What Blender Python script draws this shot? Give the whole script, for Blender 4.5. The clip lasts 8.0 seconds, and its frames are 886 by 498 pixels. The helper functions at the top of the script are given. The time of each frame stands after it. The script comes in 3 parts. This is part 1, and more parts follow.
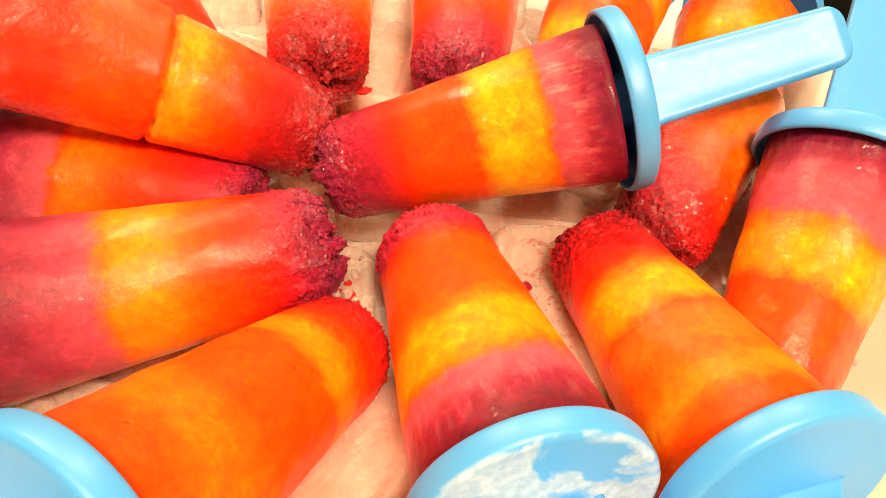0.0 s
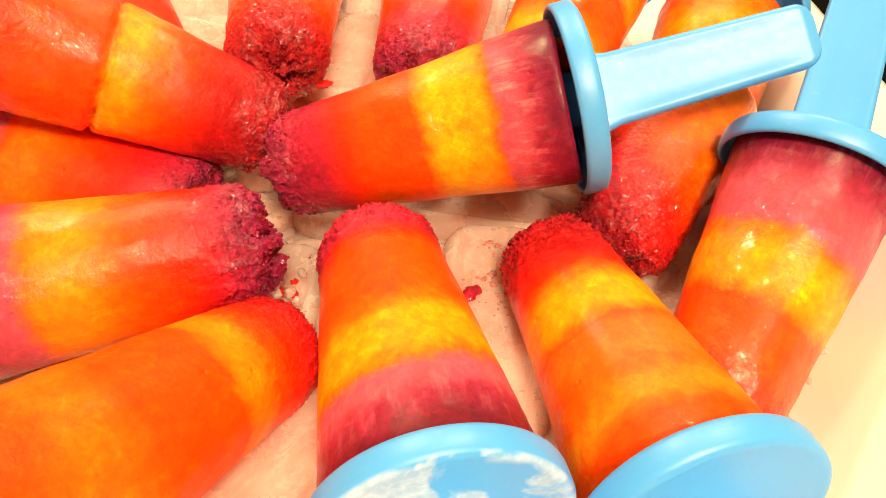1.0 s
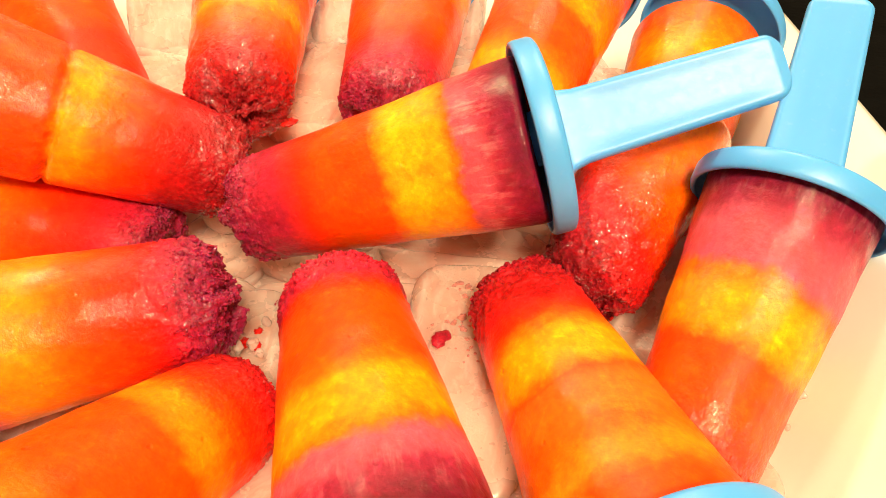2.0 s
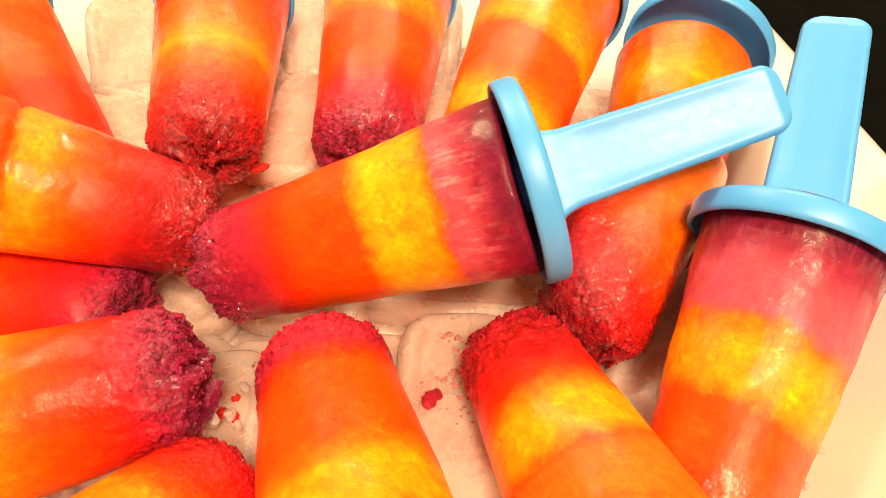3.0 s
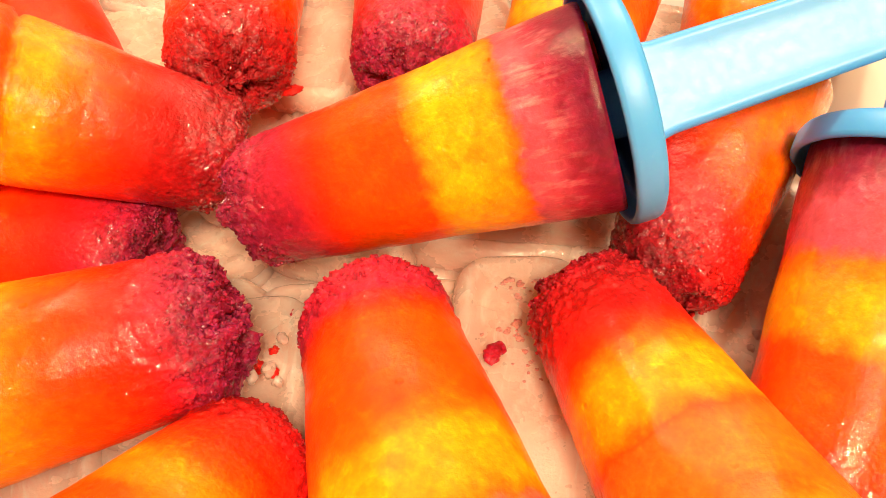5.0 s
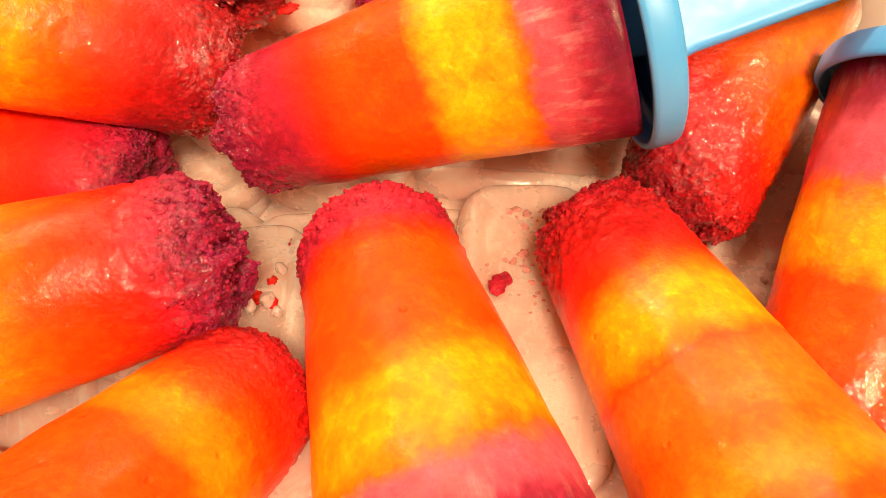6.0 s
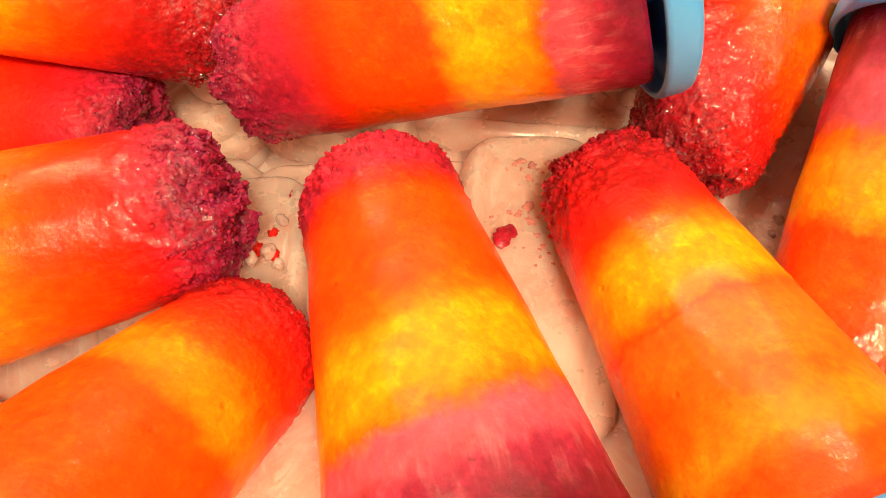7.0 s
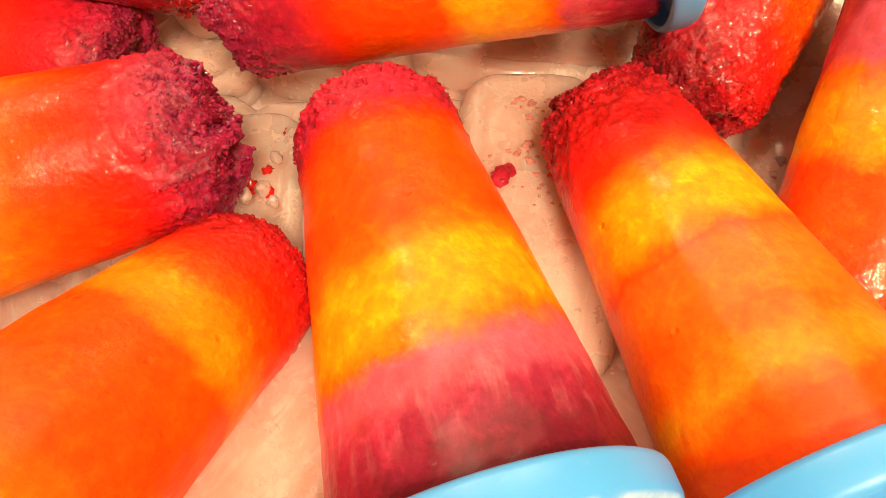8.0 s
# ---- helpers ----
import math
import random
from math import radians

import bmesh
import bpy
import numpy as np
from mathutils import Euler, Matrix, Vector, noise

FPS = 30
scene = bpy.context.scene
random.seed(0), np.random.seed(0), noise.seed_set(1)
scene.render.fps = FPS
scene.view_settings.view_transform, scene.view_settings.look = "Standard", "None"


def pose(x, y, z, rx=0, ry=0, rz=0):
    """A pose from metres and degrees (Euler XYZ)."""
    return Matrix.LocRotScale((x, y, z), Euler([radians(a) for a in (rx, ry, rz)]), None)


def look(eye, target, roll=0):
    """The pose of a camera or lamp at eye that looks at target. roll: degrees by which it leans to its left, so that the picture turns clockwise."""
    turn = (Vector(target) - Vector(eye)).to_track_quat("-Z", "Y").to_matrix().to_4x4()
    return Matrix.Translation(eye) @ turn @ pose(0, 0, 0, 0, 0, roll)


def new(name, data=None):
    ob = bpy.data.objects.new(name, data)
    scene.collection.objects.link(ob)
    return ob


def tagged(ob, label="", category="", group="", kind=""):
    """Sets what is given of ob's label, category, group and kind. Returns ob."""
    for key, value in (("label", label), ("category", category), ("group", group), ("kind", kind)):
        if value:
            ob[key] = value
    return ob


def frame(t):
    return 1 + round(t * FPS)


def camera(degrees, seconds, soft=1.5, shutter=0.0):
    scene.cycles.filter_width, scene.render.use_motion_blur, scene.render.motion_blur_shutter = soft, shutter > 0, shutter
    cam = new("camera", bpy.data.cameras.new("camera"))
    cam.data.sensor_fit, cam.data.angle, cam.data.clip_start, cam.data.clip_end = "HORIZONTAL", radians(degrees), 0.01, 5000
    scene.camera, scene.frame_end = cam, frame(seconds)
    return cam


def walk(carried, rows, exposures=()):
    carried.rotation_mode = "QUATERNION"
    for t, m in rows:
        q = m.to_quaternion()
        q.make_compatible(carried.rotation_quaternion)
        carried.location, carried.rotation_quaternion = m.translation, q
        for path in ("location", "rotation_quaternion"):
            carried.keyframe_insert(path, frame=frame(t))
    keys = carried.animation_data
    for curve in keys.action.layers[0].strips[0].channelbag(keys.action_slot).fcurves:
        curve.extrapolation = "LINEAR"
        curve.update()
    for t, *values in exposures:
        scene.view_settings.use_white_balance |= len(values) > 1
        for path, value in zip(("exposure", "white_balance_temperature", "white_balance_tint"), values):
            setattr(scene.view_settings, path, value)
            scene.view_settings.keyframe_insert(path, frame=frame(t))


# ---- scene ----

# ---- camera and its way ----
cam = camera(63.1, 8.0, soft=0.9)
PATH = [
    (0.0, -0.00011, -0.00428, 0.19105, -0.589, -39.958, 1.257),
    (0.5, 0.01080, -0.00120, 0.18936, 0.745, -40.383, 1.502),
    (1.0, 0.02190, 0.00305, 0.18874, 1.605, -40.535, 1.260),
    (1.5, 0.02774, 0.00720, 0.18857, 1.809, -40.538, 0.602),
    (2.0, 0.03119, 0.01578, 0.19327, 1.591, -40.121, -0.278),
    (2.2, 0.03308, 0.01994, 0.19471, 1.109, -39.815, -0.514),
    (3.3, 0.02839, 0.03920, 0.19591, 0.157, -40.297, -2.140),
    (3.5, 0.02592, 0.04166, 0.19463, 0.452, -40.538, -2.275),
    (4.0, 0.02083, 0.04668, 0.18832, 0.794, -41.449, -2.215),
    (5.5, 0.01720, 0.05588, 0.17649, 1.464, -47.491, -2.518),
    (6.0, 0.01608, 0.05643, 0.17295, 1.429, -49.823, -2.328),
    (6.5, 0.01358, 0.05640, 0.17137, 1.244, -51.525, -2.112),
    (7.0, 0.01410, 0.05680, 0.16987, 1.067, -53.062, -1.844),
    (7.5, 0.01382, 0.05672, 0.16865, 0.825, -54.991, -1.527),
    (8.0, 0.01325, 0.05541, 0.16623, 0.385, -56.772, -0.915),
]


def view(x, y, z, yaw, pitch, roll):
    """The camera's pose; roll leans it to its left."""
    a, b = radians(yaw), radians(pitch)
    way = Vector((-math.sin(a) * math.cos(b), math.cos(a) * math.cos(b), math.sin(b)))
    return look(Vector((x, y, z)), Vector((x, y, z)) + way, roll)


walk(cam, [(t, view(*row)) for t, *row in PATH], exposures=((0.0, 0.12), (6.0, 0.12), (8.0, 0.03)))

# ---- light ----
world = bpy.data.worlds.new("room_air")
scene.world = world
world.use_nodes = True
world.node_tree.nodes["Background"].inputs[0].default_value = (1.0, 0.86, 0.70, 1)
world.node_tree.nodes["Background"].inputs[1].default_value = 0.37


def ceiling_lamp(x, y, z, size, watts, aim):
    data = bpy.data.lights.new("ceiling_lamp", "AREA")
    data.shape, data.size, data.energy, data.color = "DISK", size, watts, (1.0, 0.765, 0.435)
    ob = new("ceiling_lamp_light", data)
    ob.matrix_world = look((x, y, z), aim)
    return ob


ceiling_lamp(-0.62, 1.08, 1.42, 0.16, 16.0, (0.0, 0.18, 0.0))
ceiling_lamp(0.34, 1.08, 1.42, 0.16, 13.0, (0.0, 0.18, 0.0))
ceiling_lamp(0.28, -0.85, 1.42, 0.42, 46.0, (0.0, 0.18, 0.0))

# ---- materials ----


class Nodes:
    """A material's nodes, wired by short calls."""

    def __init__(self, name):
        self.mat = bpy.data.materials.new(name)
        self.mat.use_nodes = True
        self.tree = self.mat.node_tree
        self.bsdf = self.tree.nodes["Principled BSDF"]

    def add(self, kind, **values):
        node = self.tree.nodes.new(kind)
        for key, value in values.items():
            setattr(node, key, value)
        return node

    def put(self, socket, value):
        if isinstance(value, bpy.types.NodeSocket):
            self.tree.links.new(value, socket)
        else:
            socket.default_value = value

    def set(self, **values):
        for key, value in values.items():
            self.put(self.bsdf.inputs[key.replace("_", " ")], value)

    def math(self, op, a, b=0.0, c=0.0, clamp=False):
        node = self.add("ShaderNodeMath", operation=op, use_clamp=clamp)
        for socket, value in zip(node.inputs, (a, b, c)):
            self.put(socket, value)
        return node.outputs[0]

    def where(self):
        return self.add("ShaderNodeTexCoord").outputs["Object"]

    def noise(self, at, scale, detail=3.0, rough=0.55, warp=0.0):
        node = self.add("ShaderNodeTexNoise")
        self.put(node.inputs["Vector"], at)
        node.inputs["Scale"].default_value, node.inputs["Detail"].default_value = scale, detail
        node.inputs["Roughness"].default_value, node.inputs["Distortion"].default_value = rough, warp
        return node.outputs["Fac"]

    def voronoi(self, at, scale, feature="F1"):
        node = self.add("ShaderNodeTexVoronoi", feature=feature)
        self.put(node.inputs["Vector"], at)
        node.inputs["Scale"].default_value = scale
        return node.outputs["Distance"]

    def shift(self, at, offset, scale=(1, 1, 1)):
        node = self.add("ShaderNodeMapping")
        self.put(node.inputs["Vector"], at)
        node.inputs["Location"].default_value, node.inputs["Scale"].default_value = offset, scale
        return node.outputs[0]

    def span(self, value, a, b, lo=0.0, hi=1.0):
        node = self.add("ShaderNodeMapRange")
        for key, v in (("Value", value), ("From Min", a), ("From Max", b), ("To Min", lo), ("To Max", hi)):
            self.put(node.inputs[key], v)
        return node.outputs[0]

    def mix(self, fac, a, b, blend="MIX"):
        node = self.add("ShaderNodeMix", data_type="RGBA", blend_type=blend)
        self.put(node.inputs[0], fac)
        for socket, v in ((node.inputs[6], a), (node.inputs[7], b)):
            self.put(socket, v if isinstance(v, bpy.types.NodeSocket) else (*v, 1))
        return node.outputs[2]

    def ramp(self, value, stops):
        node = self.add("ShaderNodeValToRGB")
        self.put(node.inputs[0], value)
        ramp = node.color_ramp
        ramp.elements[0].position, ramp.elements[0].color = stops[0][0], (*stops[0][1], 1)
        ramp.elements[1].position, ramp.elements[1].color = stops[-1][0], (*stops[-1][1], 1)
        for pos, col in stops[1:-1]:
            ramp.elements.new(pos).color = (*col, 1)
        return node.outputs[0]

    def glint(self, at, scale, share, lean):
        """The surface's normal, leaned at random on a share of small crystals."""
        cells = self.add("ShaderNodeTexVoronoi")
        self.put(cells.inputs["Vector"], at)
        cells.inputs["Scale"].default_value = scale
        picks = self.add("ShaderNodeSeparateColor")
        self.put(picks.inputs[0], cells.outputs["Color"])
        flake = self.math("LESS_THAN", self.math("FRACT", self.math("MULTIPLY", picks.outputs[0], 7.0)), share)
        tip = self.add("ShaderNodeVectorMath", operation="MULTIPLY_ADD")
        self.put(tip.inputs[0], cells.outputs["Color"])
        tip.inputs[1].default_value, tip.inputs[2].default_value = (lean * 2,) * 3, (-lean,) * 3
        part_lean = self.add("ShaderNodeVectorMath", operation="SCALE")
        self.put(part_lean.inputs[0], tip.outputs[0])
        self.put(part_lean.inputs["Scale"], flake)
        total = self.add("ShaderNodeVectorMath", operation="ADD")
        self.put(total.inputs[0], part_lean.outputs[0])
        self.put(total.inputs[1], self.add("ShaderNodeNewGeometry").outputs["Normal"])
        unit = self.add("ShaderNodeVectorMath", operation="NORMALIZE")
        self.put(unit.inputs[0], total.outputs[0])
        return unit.outputs[0]

    def bump(self, height, strength, distance, normal=None):
        node = self.add("ShaderNodeBump")
        self.put(node.inputs["Height"], height)
        node.inputs["Strength"].default_value, node.inputs["Distance"].default_value = strength, distance
        if normal:
            self.put(node.inputs["Normal"], normal)
        return node.outputs[0]


# Flavours of the frozen juice.
PURPLE, CRIMSON, RED = (0.29, 0.013, 0.056), (0.45, 0.014, 0.040), (0.66, 0.012, 0.009)
VERM, ORANGE, AMBER = (0.94, 0.030, 0.002), (0.98, 0.074, 0.001), (0.98, 0.150, 0.002)
YELLOW, LEMON, PEACH = (0.98, 0.32, 0.003), (0.98, 0.45, 0.005), (0.98, 0.13, 0.008)
PINK, ROSE, WINE = (0.60, 0.085, 0.130), (0.36, 0.022, 0.060), (0.10, 0.004, 0.026)


def juice(stops, seed, slant=(0.0, 0.0), wave=0.004, rough_end=0.022, wet=0.3, streaks=0.0):
    """Frozen juice in bands along z (metres from the tip)."""
    n = Nodes("frozen_juice")
    at = n.where()
    mine = n.shift(at, (seed * 0.37, seed * 0.21, seed * 0.13))
    split = n.add("ShaderNodeSeparateXYZ")
    n.put(split.inputs[0], at)
    x, y, z = split.outputs
    big = n.noise(mine, 55.0, 2.0)
    mid = n.noise(mine, 260.0, 3.0)
    along = n.math("ADD", z, n.math("MULTIPLY", n.math("SUBTRACT", big, 0.5), wave * 2))
    along = n.math("ADD", along, n.math("MULTIPLY", n.math("SUBTRACT", mid, 0.5), 0.005))
    along = n.math("ADD", along, n.math("MULTIPLY", x, slant[0]))
    along = n.math("ADD", along, n.math("MULTIPLY", y, slant[1]))
    colour = n.ramp(n.math("MULTIPLY", along, 10.0), [(max(0.0, min(1.0, s * 10)), c) for s, c in stops])
    # paler ice where the juice froze thin, darker where syrup gathered
    cloud = n.noise(n.shift(mine, (0.4, 0.1, 0.7), (1, 1, 0.6)), 120.0, 4.0, 0.65)
    colour = n.mix(n.span(cloud, 0.50, 0.78, 0.0, 0.30), colour, (1.0, 0.58, 0.18), "SOFT_LIGHT")
    colour = n.mix(n.span(cloud, 0.46, 0.25, 0.0, 0.34), colour, (0.85, 0.30, 0.12), "MULTIPLY")
    streak = n.noise(n.shift(mine, (0.6, 0.2, 0.4), (1, 1, 0.25)), 480.0, 3.0, 0.6)
    colour = n.mix(n.math("MULTIPLY", n.span(streak, 0.50, 0.72, 0.0, 0.42 * streaks), n.math("MULTIPLY", n.span(z, 0.070, 0.076), n.span(z, 0.086, 0.078))), colour, (0.90, 0.48, 0.46))
    mottle = n.noise(n.shift(mine, (0.1, 0.5, 0.9)), 170.0, 6.0, 0.70)
    tone = n.span(mottle, 0.30, 0.70, 0.16, 0.86)
    grey = n.add("ShaderNodeCombineColor")
    for socket in grey.inputs[:3]:
        n.put(socket, tone)
    colour = n.mix(0.32, colour, grey.outputs[0], "OVERLAY")
    pale = n.noise(n.shift(mine, (0.8, 0.1, 0.2)), 150.0, 5.0, 0.62, 0.8)
    colour = n.mix(n.span(pale, 0.52, 0.74, 0.0, 0.62), colour, (0.46, 0.46, 0.46), "DODGE")
    flake = n.noise(n.shift(mine, (0.3, 0.6, 0.1)), 330.0, 5.0, 0.66, 0.5)
    colour = n.mix(n.span(flake, 0.53, 0.70, 0.0, 0.60), colour, (0.46, 0.46, 0.48), "DODGE")
    colour = n.mix(n.span(flake, 0.47, 0.32, 0.0, 0.30), colour, (0.80, 0.45, 0.40), "MULTIPLY")
    # sorbet grain towards the broken end, smoother where the mould's wall froze it
    end = n.span(z, rough_end, rough_end * 0.25)
    edge = n.math("ADD", end, n.math("MULTIPLY", n.math("SUBTRACT", mid, 0.5), 0.9), clamp=True)
    grit = n.noise(n.shift(mine, (0.9, 0.4, 0.1)), 760.0, 3.0, 0.62)
    deep = n.math("ADD", n.math("MULTIPLY", edge, 0.62), 0.12)
    # shade of the crevices between grains, put into the colour
    colour = n.mix(n.math("MULTIPLY", n.span(grit, 0.50, 0.34), deep), colour, (0.58, 0.30, 0.40), "MULTIPLY")
    colour = n.mix(n.math("MULTIPLY", n.span(grit, 0.52, 0.68), deep), colour, (0.52, 0.44, 0.46), "DODGE")
    grain = n.voronoi(n.shift(mine, (0.5, 0.2, 0.6)), 950.0)
    grain = n.math("MULTIPLY", n.math("SUBTRACT", 1.0, grain), n.math("ADD", n.math("MULTIPLY", edge, 0.34), 0.02))
    frost = n.noise(n.shift(mine, (0.2, 0.9, 0.3)), 420.0, 4.0, 0.6)
    tall = n.math("ADD", grain, n.math("MULTIPLY", frost, 0.16 + 0.4 * wet))
    tall = n.math("ADD", tall, n.math("MULTIPLY", mottle, 0.42))
    # a few open air bubbles
    cells = n.add("ShaderNodeTexVoronoi")
    n.put(cells.inputs["Vector"], n.shift(mine, (0.3, 0.3, 0.6)))
    cells.inputs["Scale"].default_value = 300.0
    pick = n.add("ShaderNodeSeparateColor")
    n.put(pick.inputs[0], cells.outputs["Color"])
    bubble = n.math("MULTIPLY", n.span(cells.outputs["Distance"], 0.26, 0.08), n.span(pick.outputs[0], 0.92, 0.94))
    tall = n.math("SUBTRACT", tall, n.math("MULTIPLY", bubble, 0.34))
    # melted film in patches, crinkled so that its shine breaks up into beads and threads
    film = n.span(n.noise(n.shift(mine, (0.7, 0.7, 0.1)), 105.0, 4.0, 0.62), 0.40, 0.60)
    gloss = n.math("SUBTRACT", 0.52 - 0.16 * wet, n.math("MULTIPLY", film, 0.12))
    crinkle = n.math("ADD", n.noise(n.shift(mine, (0.1, 0.8, 0.5)), 400.0, 3.0, 0.55, 0.6), n.math("MULTIPLY", n.noise(n.shift(mine, (0.4, 0.2, 0.9)), 1500.0, 2.0), 0.36))
    calm = n.math("MAXIMUM", edge, n.span(n.noise(n.shift(mine, (0.6, 0.1, 0.3)), 75.0, 3.0), 0.42, 0.60, 0.45, 1.0))
    crinkle = n.math("MULTIPLY", n.math("ADD", crinkle, n.math("MULTIPLY", grain, 0.8)), calm)
    n.set(Base_Color=colour, Roughness=gloss, IOR=1.33, Specular_IOR_Level=0.14 + 0.20 * wet, Subsurface_Weight=0.55, Subsurface_Scale=0.0028,
          Subsurface_Radius=(1.0, 0.40, 0.22), Normal=n.bump(tall, 0.75, 0.0012),
          Coat_Weight=n.math("MULTIPLY", n.math("ADD", n.math("MULTIPLY", film, 0.20 + 0.80 * wet), n.math("ADD", n.math("MULTIPLY", edge, 0.45), 0.08)), 1.0, clamp=True),
          Coat_Roughness=0.05, Coat_IOR=1.47 + 0.2 * wet,
          Coat_Normal=n.bump(crinkle, 0.55 + 0.15 * wet, 0.0010, n.glint(mine, 2100.0, n.math("ADD", n.math("MULTIPLY", edge, 0.14), 0.06 + 0.06 * wet), 0.36)))
    return n.mat


def plastic(frosted):
    n = Nodes("sky_blue_plastic")
    at = n.where()
    base = n.mix(n.span(n.noise(at, 60.0), 0.35, 0.7, 0.0, 0.25), (0.088, 0.42, 1.0), (0.12, 0.47, 1.0))
    smear = n.noise(at, 420.0, 4.0, 0.6)
    base = n.mix(n.span(smear, 0.60, 0.80, 0.0, 0.12), base, (0.40, 0.68, 1.0))
    rough = n.span(smear, 0.3, 0.75, 0.40, 0.48)
    if frosted:
        patch = n.noise(n.shift(at, (0.013, 0.002, 0.0)), 62.0, 4.0, 0.5, 0.6)
        split = n.add("ShaderNodeSeparateXYZ")
        n.put(split.inputs[0], at)
        ice = n.math("MULTIPLY", n.span(patch, 0.475, 0.53), n.span(split.outputs[2], 0.0052, 0.0060))
        base = n.mix(ice, base, n.mix(n.span(smear, 0.4, 0.65), (0.36, 0.55, 0.86), (0.56, 0.72, 0.98)))
        rough = n.math("ADD", rough, n.math("MULTIPLY", ice, 0.2))
    n.set(Base_Color=base, Roughness=rough, IOR=1.50, Specular_IOR_Level=0.7, Subsurface_Weight=0.12, Subsurface_Scale=0.002,
          Normal=n.bump(n.noise(at, 500.0, 2.0), 0.05, 0.0005))
    return n.mat


def clear_ice():
    n = Nodes("cloudy_ice")
    at = n.where()
    info = n.add("ShaderNodeObjectInfo").outputs["Random"]
    move = n.add("ShaderNodeVectorMath", operation="ADD")
    n.put(move.inputs[0], at)
    n.put(move.inputs[1], info)
    at = move.outputs[0]
    cloud = n.noise(at, 70.0, 5.0, 0.6)
    # pink tint: light bounced off the juice, put into the ice's colour
    base = n.mix(n.span(cloud, 0.35, 0.7), (0.92, 0.47, 0.39), (0.98, 0.62, 0.54))
    veins = n.noise(n.shift(at, (0.1, 0.4, 0.2), (1, 0.35, 1)), 260.0, 5.0, 0.65, 1.2)
    base = n.mix(n.span(veins, 0.52, 0.68, 0.0, 0.55), base, (0.99, 0.79, 0.72))
    stain = n.noise(n.shift(at, (0.5, 0.3, 0.8)), 95.0, 5.0, 0.7)
    base = n.mix(n.span(stain, 0.58, 0.74, 0.0, 0.42), base, (0.88, 0.36, 0.31))
    # rime: fine rough crystals in patches on the wet bars
    rime = n.span(n.noise(n.shift(at, (0.2, 0.6, 0.4)), 80.0, 4.0, 0.6), 0.46, 0.60)
    needles = n.math("MULTIPLY", n.noise(at, 1100.0, 4.0, 0.65), n.math("ADD", n.math("MULTIPLY", rime, 0.45), 0.06))
    tall = n.math("ADD", n.math("MULTIPLY", n.noise(at, 150.0, 4.0), 0.7), needles)
    n.set(Base_Color=base, Roughness=n.span(rime, 0.0, 1.0, 0.20, 0.42), IOR=1.31, Transmission_Weight=0.20, Subsurface_Weight=0.75,
          Subsurface_Scale=0.030, Subsurface_Radius=(1.0, 0.75, 0.6), Normal=n.bump(tall, 0.55, 0.0012), Specular_IOR_Level=0.3,
          Coat_Weight=n.span(cloud, 0.40, 0.60, 0.60, 1.0), Coat_IOR=1.45, Coat_Roughness=n.span(rime, 0.0, 1.0, 0.12, 0.08),
          Coat_Normal=n.bump(tall, 0.9, 0.0012, n.glint(at, 1900.0, n.span(rime, 0.0, 1.0, 0.02, 0.16), 0.34)))
    return n.mat


def glaze():
    n = Nodes("white_glazed_ceramic")
    at = n.where()
    base = n.mix(n.span(n.noise(at, 14.0), 0.3, 0.7), (0.82, 0.80, 0.76), (0.86, 0.84, 0.80))
    n.set(Base_Color=base, Roughness=n.span(n.noise(at, 40.0), 0.3, 0.7, 0.10, 0.2), Coat_Weight=0.3,
          Normal=n.bump(n.noise(at, 90.0), 0.06, 0.001))
    return n.mat


def plain(name, a, b, rough, scale):
    n = Nodes(name)
    at = n.where()
    n.set(Base_Color=n.mix(n.span(n.noise(at, scale, 5.0), 0.3, 0.7), a, b), Roughness=rough,
          Normal=n.bump(n.noise(at, scale * 8), 0.15, 0.002))
    return n.mat


BLUE, BLUE_FROST, ICE, GLAZE = plastic(False), plastic(True), clear_ice(), glaze()
COUNTER = plain("black_counter", (0.002, 0.002, 0.002), (0.004, 0.004, 0.004), 0.8, 30.0)
COUNTER.node_tree.nodes["Principled BSDF"].inputs["Specular IOR Level"].default_value = 0.03
WALL = plain("painted_plaster", (0.62, 0.55, 0.46), (0.68, 0.60, 0.50), 0.8, 3.0)
CEIL = plain("white_ceiling_paint", (0.76, 0.73, 0.68), (0.80, 0.77, 0.72), 0.85, 3.0)

# ---- mesh helpers ----


def mesh_of(name, verts, faces, material, smooth=True):
    me = bpy.data.meshes.new(name)
    me.from_pydata([tuple(v) for v in verts], [], faces)
    me.materials.append(material)
    me.polygons.foreach_set("use_smooth", [smooth] * len(me.polygons))
    me.update()
    return me


def bake(name, bm, material, smooth=True):
    bmesh.ops.recalc_face_normals(bm, faces=bm.faces)
    me = bpy.data.meshes.new(name)
    bm.to_mesh(me)
    bm.free()
    me.materials.append(material)
    me.polygons.foreach_set("use_smooth", [smooth] * len(me.polygons))
    return me


def part(name, me, parent, label="", m=None):
    ob = new(name, me)
    ob.parent = parent
    if m:
        ob.matrix_basis = m
    return tagged(ob, label=label)


